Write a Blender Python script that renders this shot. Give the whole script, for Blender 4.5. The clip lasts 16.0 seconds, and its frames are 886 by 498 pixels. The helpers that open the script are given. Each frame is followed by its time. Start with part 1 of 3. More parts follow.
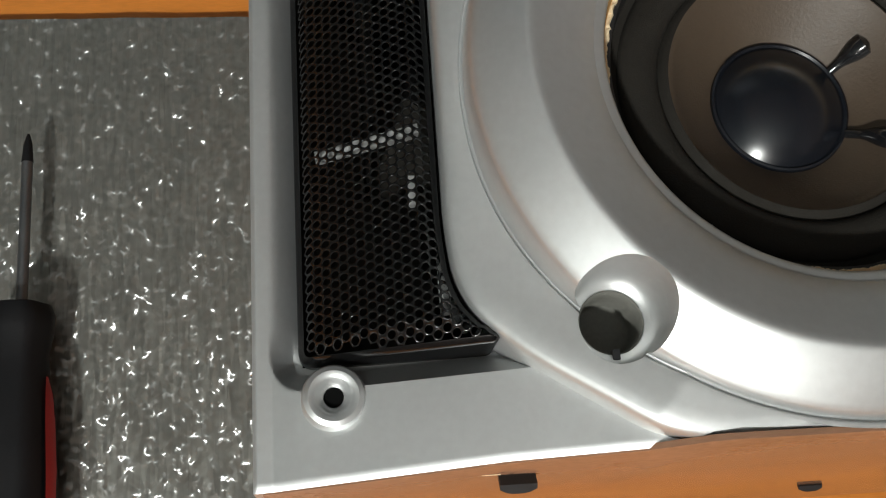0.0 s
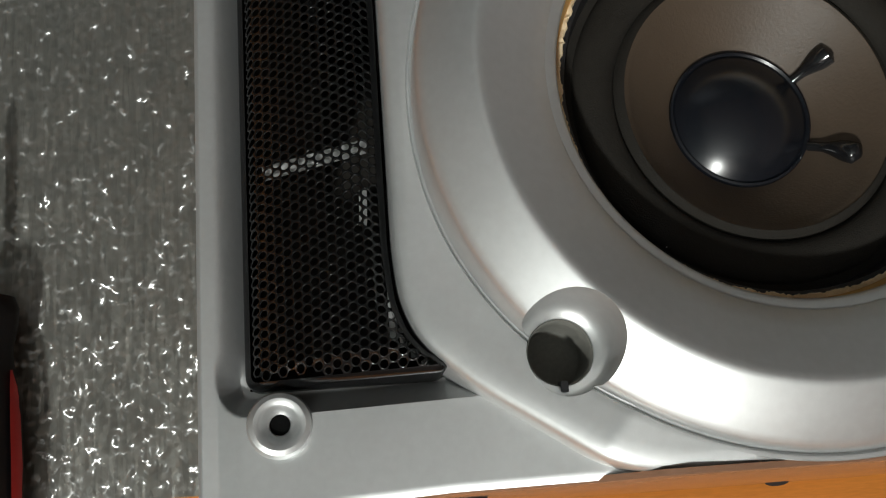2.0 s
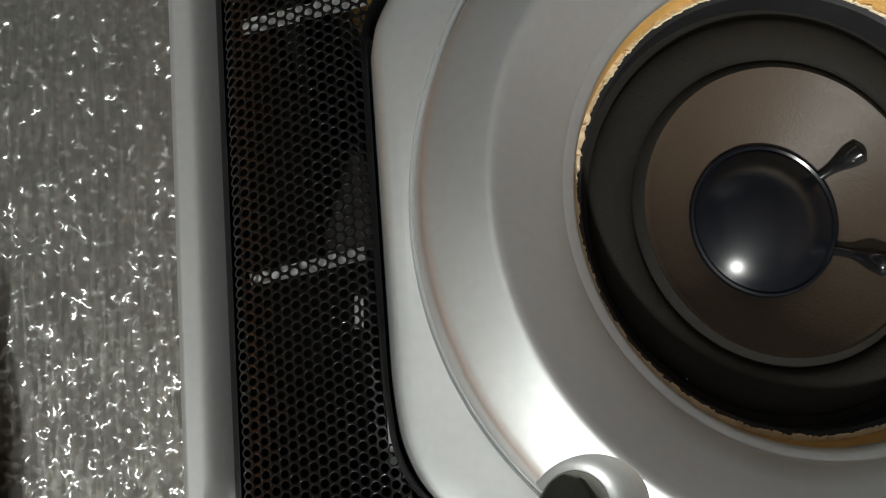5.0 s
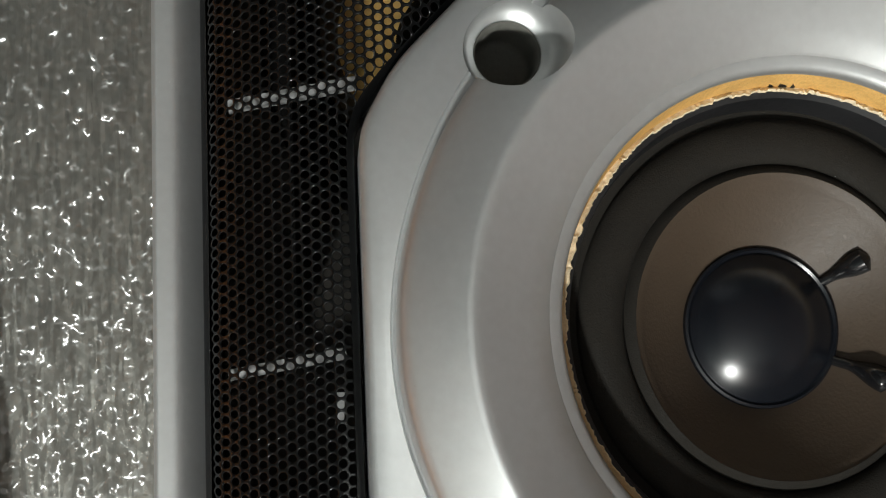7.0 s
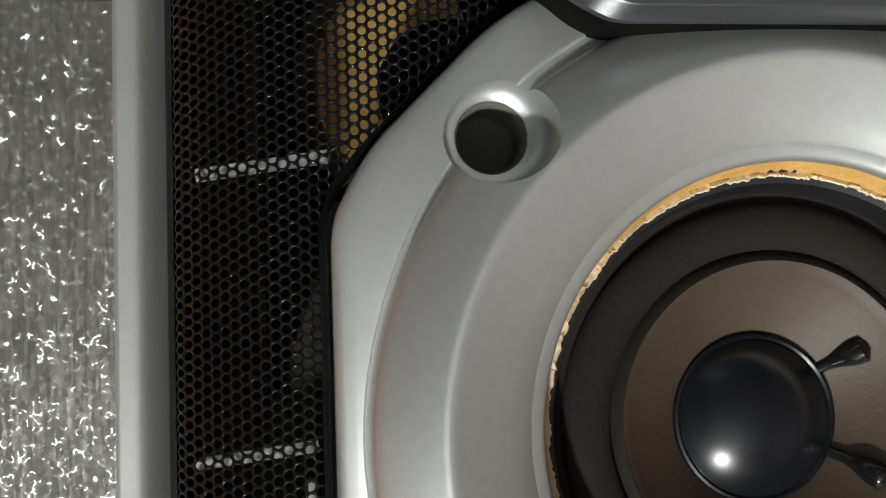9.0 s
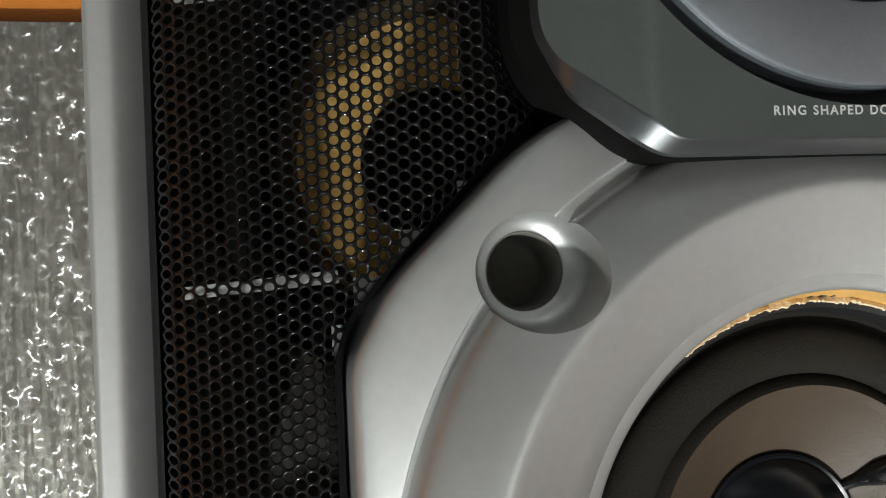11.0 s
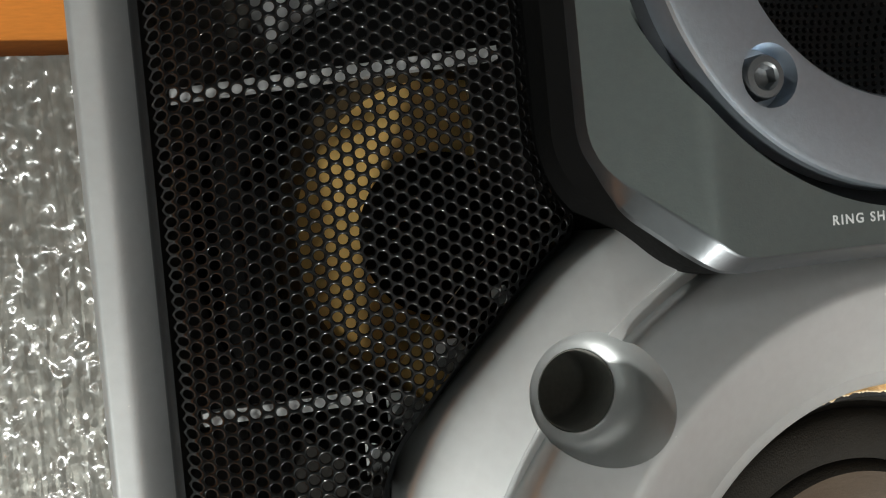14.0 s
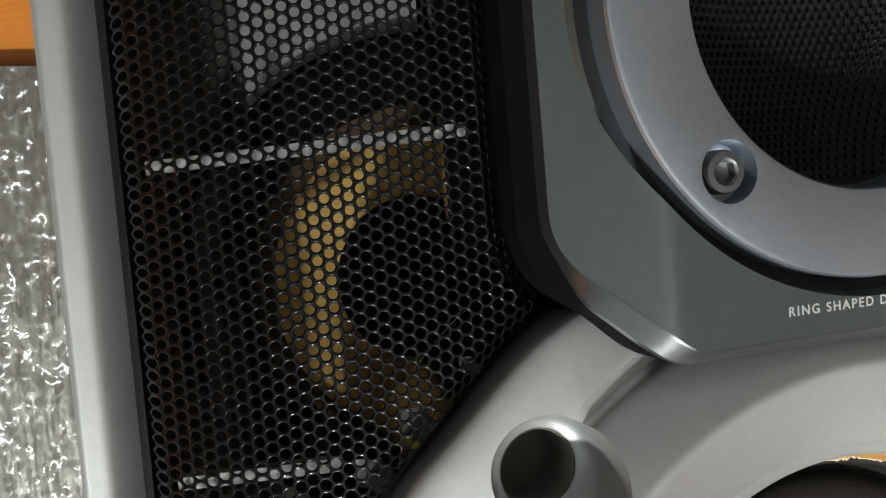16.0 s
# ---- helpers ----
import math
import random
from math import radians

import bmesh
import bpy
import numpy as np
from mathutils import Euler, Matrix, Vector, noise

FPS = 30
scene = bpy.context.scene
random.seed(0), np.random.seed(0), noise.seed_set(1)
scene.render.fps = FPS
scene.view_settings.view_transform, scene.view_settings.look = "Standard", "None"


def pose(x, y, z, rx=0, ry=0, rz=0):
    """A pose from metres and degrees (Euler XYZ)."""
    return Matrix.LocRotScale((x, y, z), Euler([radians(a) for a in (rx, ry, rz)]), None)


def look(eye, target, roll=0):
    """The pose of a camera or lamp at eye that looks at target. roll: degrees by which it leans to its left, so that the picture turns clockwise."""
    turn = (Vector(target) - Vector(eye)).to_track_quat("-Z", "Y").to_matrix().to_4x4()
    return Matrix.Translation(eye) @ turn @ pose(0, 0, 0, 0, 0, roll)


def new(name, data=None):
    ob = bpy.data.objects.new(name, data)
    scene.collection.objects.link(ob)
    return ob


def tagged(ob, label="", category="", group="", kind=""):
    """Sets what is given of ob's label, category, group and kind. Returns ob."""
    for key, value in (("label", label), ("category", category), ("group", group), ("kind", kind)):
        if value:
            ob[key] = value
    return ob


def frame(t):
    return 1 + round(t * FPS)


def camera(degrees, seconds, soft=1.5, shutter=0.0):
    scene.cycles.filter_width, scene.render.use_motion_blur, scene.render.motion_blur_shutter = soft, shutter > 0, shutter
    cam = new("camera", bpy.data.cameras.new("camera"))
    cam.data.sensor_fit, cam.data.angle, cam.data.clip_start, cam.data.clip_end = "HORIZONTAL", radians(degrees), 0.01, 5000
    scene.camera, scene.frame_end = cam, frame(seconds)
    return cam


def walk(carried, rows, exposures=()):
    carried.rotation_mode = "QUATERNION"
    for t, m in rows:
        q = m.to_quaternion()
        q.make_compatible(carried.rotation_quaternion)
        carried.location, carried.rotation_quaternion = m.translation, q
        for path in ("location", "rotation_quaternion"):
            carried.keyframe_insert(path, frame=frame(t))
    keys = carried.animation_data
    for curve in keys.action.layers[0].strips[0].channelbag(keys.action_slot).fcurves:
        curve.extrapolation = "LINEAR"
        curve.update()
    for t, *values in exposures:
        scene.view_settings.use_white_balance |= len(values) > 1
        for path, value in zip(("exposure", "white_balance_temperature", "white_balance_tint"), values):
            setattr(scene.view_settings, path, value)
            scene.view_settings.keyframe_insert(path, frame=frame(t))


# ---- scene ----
cam = camera(47.05, 16.0, soft=1.1)
PATH = [
    (0.0, pose(0.01840, -0.01312, 0.41284, 18.453, -5.052, -3.871)),
    (0.5, pose(0.02325, -0.01265, 0.41053, 17.106, -5.206, -4.066)),
    (1.0, pose(0.02587, -0.01039, 0.41021, 16.661, -5.292, -4.097)),
    (1.5, pose(0.02797, -0.00391, 0.41240, 15.743, -5.460, -4.110)),
    (2.0, pose(0.02837, 0.00194, 0.41305, 15.703, -5.416, -4.218)),
    (2.5, pose(0.02617, 0.00795, 0.41279, 15.355, -5.714, -4.245)),
    (3.0, pose(0.02723, 0.01327, 0.41317, 14.916, -5.513, -4.292)),
    (3.5, pose(0.02631, 0.02290, 0.41420, 13.595, -5.712, -4.237)),
    (6.0, pose(0.02548, 0.06237, 0.40306, 9.117, -7.666, -4.416)),
    (6.5, pose(0.02999, 0.06863, 0.40477, 8.843, -7.420, -3.725)),
    (7.0, pose(0.03242, 0.07604, 0.40528, 7.920, -6.783, -2.546)),
    (7.5, pose(0.03276, 0.08869, 0.39823, 6.589, -8.306, -2.751)),
    (8.0, pose(0.03309, 0.09489, 0.39698, 5.719, -8.475, -2.540)),
    (8.5, pose(0.03783, 0.09779, 0.39957, 5.400, -6.932, -2.045)),
    (11.0, pose(0.01944, 0.13444, 0.38123, 2.701, -12.932, -2.800)),
    (11.5, pose(0.01258, 0.13953, 0.38025, 2.848, -14.744, -3.627)),
    (12.0, pose(0.00756, 0.14574, 0.37474, 2.479, -16.026, -4.097)),
    (12.5, pose(0.00643, 0.15283, 0.36915, 2.669, -17.442, -4.716)),
    (13.0, pose(0.00386, 0.15588, 0.36754, 2.751, -17.847, -5.175)),
    (13.5, pose(0.00346, 0.15787, 0.36607, 1.859, -17.803, -5.469)),
    (14.0, pose(0.00421, 0.16181, 0.36791, 0.884, -17.695, -5.702)),
    (14.5, pose(0.00438, 0.16881, 0.37089, 0.148, -17.581, -5.725)),
    (15.0, pose(0.00599, 0.17539, 0.37269, -0.415, -17.564, -5.789)),
    (15.5, pose(0.00754, 0.17882, 0.37391, -1.133, -17.560, -5.500)),
    (16.0, pose(0.01059, 0.18108, 0.37281, -1.884, -17.458, -5.134)),
]
walk(cam, PATH, exposures=[(0.0, 0.05), (0.9, -0.12), (2.0, -0.18), (3.5, -0.1), (6.0, -0.04), (8.7, 0.08), (11.0, 0.1), (12.5, 0.23), (16.0, 0.26)])

# ---- light: one ceiling lamp, and an added cool fill high by the north wall ----
world = bpy.data.worlds.new("world")
world.use_nodes = True
world.node_tree.nodes["Background"].inputs[0].default_value = (0.55, 0.65, 0.8, 1)
world.node_tree.nodes["Background"].inputs[1].default_value = 0.25
scene.world = world


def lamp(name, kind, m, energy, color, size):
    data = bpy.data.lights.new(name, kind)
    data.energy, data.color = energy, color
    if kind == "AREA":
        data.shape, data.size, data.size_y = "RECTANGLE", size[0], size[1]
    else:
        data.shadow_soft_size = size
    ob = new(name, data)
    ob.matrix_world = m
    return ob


LAMP = Vector((-0.74, -1.93, 2.05))
lamp("ceiling_bulb", "POINT", Matrix.Translation(LAMP), 300, (0.96, 1.0, 0.955), 0.085)
# weak extra area lamp that cools the reflections; no window stands here
lamp("cool_fill", "AREA", look((-0.7, 2.06, 1.9), (0.0, 0.2, 0.2)), 1.2, (0.86, 0.94, 1.0), (1.2, 0.9))

# ---- materials ----


def material(name, color, rough=0.5, metal=0.0, spread=0.08, scale=60.0, bump=0.0, bump_scale=400.0, stretch=(1, 1, 1), coat=0.0, spec=0.5, specks=0.0):
    """A surface whose tone and gloss drift at two scales, with a fine relief."""
    m = bpy.data.materials.new(name)
    m.use_nodes = True
    nt = m.node_tree
    b = nt.nodes["Principled BSDF"]
    tc = nt.nodes.new("ShaderNodeTexCoord")
    mp = nt.nodes.new("ShaderNodeMapping")
    mp.inputs["Scale"].default_value = stretch
    nt.links.new(tc.outputs["Object"], mp.inputs["Vector"])
    big = nt.nodes.new("ShaderNodeTexNoise")
    big.inputs["Scale"].default_value = scale
    big.inputs["Detail"].default_value = 4
    fine = nt.nodes.new("ShaderNodeTexNoise")
    fine.inputs["Scale"].default_value = scale * 14
    fine.inputs["Detail"].default_value = 3
    for n in (big, fine):
        nt.links.new(mp.outputs[0], n.inputs["Vector"])
    add = nt.nodes.new("ShaderNodeMath")
    add.operation = "ADD"
    nt.links.new(big.outputs["Fac"], add.inputs[0])
    nt.links.new(fine.outputs["Fac"], add.inputs[1])
    ramp = nt.nodes.new("ShaderNodeMapRange")
    ramp.inputs["From Min"].default_value, ramp.inputs["From Max"].default_value = 0.6, 1.4
    ramp.inputs["To Min"].default_value, ramp.inputs["To Max"].default_value = 1 - spread, 1 + spread
    nt.links.new(add.outputs[0], ramp.inputs["Value"])
    mix = nt.nodes.new("ShaderNodeVectorMath")
    mix.operation = "SCALE"
    mix.inputs[0].default_value = color
    nt.links.new(ramp.outputs[0], mix.inputs["Scale"])
    tone = mix.outputs[0]
    if specks:
        # pale dust grains, sparse and uneven in size
        v = nt.nodes.new("ShaderNodeTexVoronoi")
        v.inputs["Scale"].default_value = 260
        nt.links.new(tc.outputs["Object"], v.inputs["Vector"])
        sep = nt.nodes.new("ShaderNodeSeparateColor")
        nt.links.new(v.outputs["Color"], sep.inputs[0])
        size = nt.nodes.new("ShaderNodeMapRange")
        size.inputs["From Min"].default_value, size.inputs["From Max"].default_value = 1 - 0.35 * specks, 1.0
        size.inputs["To Min"].default_value, size.inputs["To Max"].default_value = 0.0, 0.045
        nt.links.new(sep.outputs[0], size.inputs["Value"])
        near = nt.nodes.new("ShaderNodeMath")
        near.operation = "LESS_THAN"
        nt.links.new(v.outputs["Distance"], near.inputs[0])
        nt.links.new(size.outputs[0], near.inputs[1])
        dust = nt.nodes.new("ShaderNodeMix")
        dust.data_type = "RGBA"
        dust.inputs["B"].default_value = (0.8, 0.8, 0.78, 1)
        nt.links.new(near.outputs[0], dust.inputs["Factor"])
        nt.links.new(tone, dust.inputs["A"])
        tone = dust.outputs["Result"]
    nt.links.new(tone, b.inputs["Base Color"])
    rg = nt.nodes.new("ShaderNodeMath")
    rg.operation = "MULTIPLY"
    rg.inputs[1].default_value = rough
    nt.links.new(ramp.outputs[0], rg.inputs[0])
    nt.links.new(rg.outputs[0], b.inputs["Roughness"])
    b.inputs["Metallic"].default_value = metal
    b.inputs["Coat Weight"].default_value = coat
    b.inputs["Specular IOR Level"].default_value = spec
    if bump:
        n = nt.nodes.new("ShaderNodeTexNoise")
        n.inputs["Scale"].default_value = bump_scale
        n.inputs["Detail"].default_value = 3
        nt.links.new(mp.outputs[0], n.inputs["Vector"])
        bp = nt.nodes.new("ShaderNodeBump")
        bp.inputs["Strength"].default_value = bump
        bp.inputs["Distance"].default_value = 0.0006
        nt.links.new(n.outputs["Fac"], bp.inputs["Height"])
        nt.links.new(bp.outputs[0], b.inputs["Normal"])
    return m


SILVER = material("silver_paint", (0.60, 0.61, 0.61), 0.47, 0.8, 0.05, 40, 0.015, 2500, specks=0.5)
GUNMETAL = material("gunmetal_paint", (0.128, 0.146, 0.142), 0.36, 0.6, 0.07, 50, 0.05, 2500, specks=1.0)
BEVEL = material("polished_bevel", (0.155, 0.165, 0.175), 0.36, 0.9, 0.05, 60, 0.03, 1800)
STEEL = material("brushed_ring", (0.50, 0.56, 0.63), 0.33, 0.9, 0.07, 60, 0.05, 1800, specks=1.0)
BLACK_METAL = material("black_enamel", (0.004, 0.004, 0.0042), 0.125, 0.0, 0.15, 90, spec=0.42)
BLACK_PLASTIC = material("black_plastic", (0.012, 0.012, 0.013), 0.45, 0.0, 0.2, 80, 0.05, 900)
RUBBER = material("dull_rubber", (0.12, 0.118, 0.105), 0.8, 0.0, 0.2, 80, 0.1, 900, spec=0.25)
BLACK_MATT = material("matt_black", (0.0035, 0.0035, 0.0035), 0.85, 0.0, 0.2, 80, 0.1, 900, spec=0.07)
FOAM = material("foam_surround", (0.0155, 0.0135, 0.011), 0.85, 0.0, 0.3, 120, 0.25, 3000, spec=0.22, specks=1.0)
CONE = material("paper_cone", (0.060, 0.0415, 0.0275), 0.55, 0.0, 0.10, 60, 0.15, 1500)
CAP = material("dust_cap_plastic", (0.006, 0.007, 0.010), 0.25, 0.0, 0.03, 60)
GLUE = material("black_glue", (0.008, 0.008, 0.009), 0.14, 0.0, 0.15, 200)
WOODRIM = material("raw_board", (0.62, 0.36, 0.11), 0.6, 0.0, 0.22, 160, 0.5, 900)
FIBRE = material("torn_paper", (0.75, 0.62, 0.42), 0.8, 0.0, 0.2, 300, 0.5, 1500)
YELLOW = material("yellow_cone", (0.74, 0.465, 0.15), 0.5, 0.0, 0.08, 60, 0.1, 1200)
SHADED_BROWN = material("shaded_brown_rim", (0.07, 0.045, 0.018), 0.6, 0.0, 0.12, 80)
GREYRIB = material("grey_rib_plastic", (0.34, 0.34, 0.34), 0.45, 0.0, 0.08, 80)
# dark tone holds the shade inside the box
SHADED_BOARD = material("shaded_board", (0.022, 0.019, 0.015), 0.7, 0.0, 0.2, 80)
VINYL = material("orange_brown_vinyl", (0.24, 0.128, 0.078), 0.2, 0.0, 0.18, 30, 0.05, 600, (1, 6, 1), coat=0.5)
INK = material("light_print", (0.55, 0.56, 0.56), 0.5, 0.0, 0.05)
BOARD = material("orange_laminate", (0.56, 0.19, 0.03), 0.35, 0.0, 0.16, 12, 0.04, 400, (1, 7, 1))
WALL = material("wall_paint", (0.055, 0.068, 0.066), 0.8, 0.0, 0.05, 4, 0.1, 300)
WARMWALL = material("warm_wall_paint", (0.17, 0.145, 0.14), 0.8, 0.0, 0.05, 4, 0.1, 300)
CEILING = material("ceiling_paint", (0.26, 0.27, 0.275), 0.8, 0.0, 0.04, 4, 0.1, 300)
RED = material("red_plastic", (0.5, 0.02, 0.02), 0.4, 0.0, 0.1, 60)
HANDLE = material("black_rubber", (0.009, 0.009, 0.010), 0.42, 0.0, 0.2, 60, 0.05, 900, spec=0.3)
SHAFT = material("tool_steel", (0.22, 0.23, 0.24), 0.4, 0.9, 0.1, 90)


def foil_material():
    m = bpy.data.materials.new("crinkled_foil")
    m.use_nodes = True
    nt = m.node_tree
    b = nt.nodes["Principled BSDF"]
    tc = nt.nodes.new("ShaderNodeTexCoord")
    geo = nt.nodes.new("ShaderNodeNewGeometry")

    def cells(scale, stretch, amount):
        mp = nt.nodes.new("ShaderNodeMapping")
        mp.inputs["Scale"].default_value = stretch
        nt.links.new(tc.outputs["Object"], mp.inputs["Vector"])
        v = nt.nodes.new("ShaderNodeTexVoronoi")
        v.inputs["Scale"].default_value = scale
        nt.links.new(mp.outputs[0], v.inputs["Vector"])
        sub = nt.nodes.new("ShaderNodeVectorMath")
        sub.operation = "SUBTRACT"
        sub.inputs[1].default_value = (0.5, 0.5, 0.5)
        nt.links.new(v.outputs["Color"], sub.inputs[0])
        sc = nt.nodes.new("ShaderNodeVectorMath")
        sc.operation = "MULTIPLY"
        sc.inputs[1].default_value = (amount, amount, 0)
        nt.links.new(sub.outputs[0], sc.inputs[0])
        return sc.outputs[0], v.outputs["Color"]

    a, tone = cells(520, (1, 0.7, 1), 0.12)
    c, tone2 = cells(900, (1, 0.10, 1), 0.15)
    s0 = nt.nodes.new("ShaderNodeVectorMath")
    s1 = nt.nodes.new("ShaderNodeVectorMath")
    s2 = nt.nodes.new("ShaderNodeVectorMath")
    nt.links.new(a, s0.inputs[0])
    nt.links.new(s0.outputs[0], s1.inputs[0])
    nt.links.new(c, s1.inputs[1])
    nt.links.new(geo.outputs["Normal"], s2.inputs[0])
    nt.links.new(s1.outputs[0], s2.inputs[1])
    nz = nt.nodes.new("ShaderNodeVectorMath")
    nz.operation = "NORMALIZE"
    nt.links.new(s2.outputs[0], nz.inputs[0])
    nt.links.new(nz.outputs[0], b.inputs["Normal"])
    b.inputs["Roughness"].default_value = 0.42
    # clear lacquer over the embossed face: a fine unevenness that glints where it faces the lamp
    emboss = nt.nodes.new("ShaderNodeTexNoise")
    emboss.inputs["Scale"].default_value = 340
    emboss.inputs["Detail"].default_value = 0.0
    nt.links.new(tc.outputs["Object"], emboss.inputs["Vector"])
    mid = nt.nodes.new("ShaderNodeVectorMath")
    mid.operation = "SUBTRACT"
    mid.inputs[1].default_value = (0.5, 0.5, 0.5)
    nt.links.new(emboss.outputs["Color"], mid.inputs[0])
    tilt = nt.nodes.new("ShaderNodeVectorMath")
    tilt.operation = "MULTIPLY"
    tilt.inputs[1].default_value = (1.9, 1.9, 0)
    nt.links.new(mid.outputs[0], tilt.inputs[0])
    lean = nt.nodes.new("ShaderNodeVectorMath")
    nt.links.new(geo.outputs["Normal"], lean.inputs[0])
    nt.links.new(tilt.outputs[0], lean.inputs[1])
    unit = nt.nodes.new("ShaderNodeVectorMath")
    unit.operation = "NORMALIZE"
    nt.links.new(lean.outputs[0], unit.inputs[0])
    b.inputs["Coat Weight"].default_value = 1.0
    b.inputs["Coat Roughness"].default_value = 0.23
    b.inputs["Coat IOR"].default_value = 1.9
    nt.links.new(unit.outputs[0], b.inputs["Coat Normal"])
    hue = nt.nodes.new("ShaderNodeMix")
    hue.data_type = "RGBA"
    hue.inputs["A"].default_value = (0.245, 0.243, 0.220, 1)
    hue.inputs["B"].default_value = (0.30, 0.297, 0.268, 1)
    sep = nt.nodes.new("ShaderNodeSeparateColor")
    nt.links.new(tone2, sep.inputs[0])
    nt.links.new(sep.outputs[0], hue.inputs["Factor"])
    nt.links.new(hue.outputs["Result"], b.inputs["Base Color"])
    b.inputs["Metallic"].default_value = 0.8
    return m


FOIL = foil_material()

# ---- helpers for building, in centimetres ----
CX, CY = 12.04, 8.47       # middle of the woofer
TX, TY = 12.04, 20.55      # middle of the tweeter


def solid(name, verts, faces, mat, parent=None, label="", smooth=35):
    me = bpy.data.meshes.new(name)
    me.from_pydata([(x * 0.01, y * 0.01, z * 0.01) for x, y, z in verts], [], faces)
    bm = bmesh.new()
    bm.from_mesh(me)
    bmesh.ops.remove_doubles(bm, verts=bm.verts, dist=2e-7)
    bmesh.ops.recalc_face_normals(bm, faces=bm.faces)
    bm.to_mesh(me)
    bm.free()
    return finish(name, me, mat, parent, label, smooth)


def finish(name, me, mat, parent=None, label="", smooth=35):
    me.materials.append(mat)
    if smooth:
        for p in me.polygons:
            p.use_smooth = True
        me.set_sharp_from_angle(angle=radians(smooth))
    ob = new(name, me)
    ob.parent = parent
    if label:
        ob["label"] = label
    return ob


def lathe(name, profile, centre, mat, parent=None, label="", n=96, closed=False, wobble=None, smooth=35):
    """Turn (radius, height) pairs round an upright axis."""
    verts, faces, k = [], [], len(profile)
    for i in range(n):
        a = 2 * math.pi * i / n
        for j, (r, z) in enumerate(profile):
            if wobble:
                r, z = wobble(a, j, r, z)
            verts.append((centre[0] + r * math.cos(a), centre[1] + r * math.sin(a), z))
    for i in range(n):
        for j in range(k if closed else k - 1):
            p, q = i * k + j, ((i + 1) % n) * k + j
            p2, q2 = i * k + (j + 1) % k, ((i + 1) % n) * k + (j + 1) % k
            faces.append((p, q, q2, p2))
    return solid(name, verts, faces, mat, parent, label, smooth)


def block(name, x0, x1, y0, y1, z0, z1, mat, parent=None, label="", bevel=0.05):
    bm = bmesh.new()
    m = Matrix.Translation(((x0 + x1) / 200, (y0 + y1) / 200, (z0 + z1) / 200)) @ Matrix.Diagonal(((x1 - x0) / 100, (y1 - y0) / 100, (z1 - z0) / 100, 1))
    bmesh.ops.create_cube(bm, size=1, matrix=m)
    if bevel:
        bmesh.ops.bevel(bm, geom=bm.edges[:], offset=bevel * 0.01, segments=2, affect="EDGES")
    me = bpy.data.meshes.new(name)
    bm.to_mesh(me)
    bm.free()
    return finish(name, me, mat, parent, label, 40)


def tube(name, points, radii, mat, parent=None, label="", n=14):
    """A round strand along points (x, y, z) with a radius at each."""
    pts = [Vector(p) for p in points]
    verts, faces = [], []
    for i, p in enumerate(pts):
        d = (pts[min(i + 1, len(pts) - 1)] - pts[max(i - 1, 0)]).normalized()
        u = d.cross(Vector((0, 0, 1)))
        u = u.normalized() if u.length > 0.01 else Vector((1, 0, 0))
        w = u.cross(d)
        for k in range(n):
            a = 2 * math.pi * k / n
            verts.append(tuple(p + (u * math.cos(a) + w * math.sin(a)) * radii[i]))
    for i in range(len(pts) - 1):
        for k in range(n):
            faces.append((i * n + k, i * n + (k + 1) % n, (i + 1) * n + (k + 1) % n, (i + 1) * n + k))
    faces += [tuple(range(n)), tuple((len(pts) - 1) * n + k for k in range(n))]
    return solid(name, verts, faces, mat, parent, label, 60)


def smoothstep(a, b, x):
    t = min(1.0, max(0.0, (x - a) / (b - a)))
    return t * t * (3 - 2 * t)


def round_corners(poly, r, steps=6):
    """Polygon with its corners rounded off by about r."""
    out, n = [], len(poly)
    for i in range(n):
        p, a, b = Vector(poly[i]), Vector(poly[i - 1]), Vector(poly[(i + 1) % n])
        ra = min(r, (a - p).length * 0.45)
        rb = min(r, (b - p).length * 0.45)
        s, e = p + (a - p).normalized() * ra, p + (b - p).normalized() * rb
        for k in range(steps + 1):
            t = k / steps
            q = s * (1 - t) ** 2 + p * 2 * t * (1 - t) + e * t * t
            out.append((q.x, q.y))
    return out


def inside(poly, x, y):
    hit = False
    for i in range(len(poly)):
        (x0, y0), (x1, y1) = poly[i - 1], poly[i]
        if (y0 > y) != (y1 > y) and x < (x1 - x0) * (y - y0) / (y1 - y0) + x0:
            hit = not hit
    return hit


def edge_distance(poly, x, y):
    best = 1e9
    for i in range(len(poly)):
        (x0, y0), (x1, y1) = poly[i - 1], poly[i]
        dx, dy = x1 - x0, y1 - y0
        t = max(0, min(1, ((x - x0) * dx + (y - y0) * dy) / (dx * dx + dy * dy + 1e-12)))
        best = min(best, math.hypot(x - x0 - t * dx, y - y0 - t * dy))
    return best


# ---- the room: floor, walls, ceiling ----
def room_slab(name, x0, x1, y0, y1, z0, z1, mat, label, category):
    return tagged(block(name, x0, x1, y0, y1, z0, z1, mat, None, "", 0), label, category, "", "structure")


room_slab("floor", -190, 200, -220, 210, -6, 0, BOARD, "orange-brown laminate floor with a soft sheen", "floor")
room_slab("wall_south", -190, 200, -230, -220, 0, 330, WARMWALL, "plain dull rose painted wall", "wall")
room_slab("wall_west", -200, -190, -220, 210, 0, 330, WALL, "plain dark grey painted wall", "wall")
room_slab("wall_east", 200, 210, -220, 210, 0, 330, WARMWALL, "plain dull rose painted wall", "wall")
room_slab("wall_north", -190, 200, 210, 220, 0, 330, WALL, "plain dark grey painted wall", "wall")
room_slab("ceiling", -190, 200, -220, 210, 330, 338, CEILING, "plain white ceiling", "ceiling")

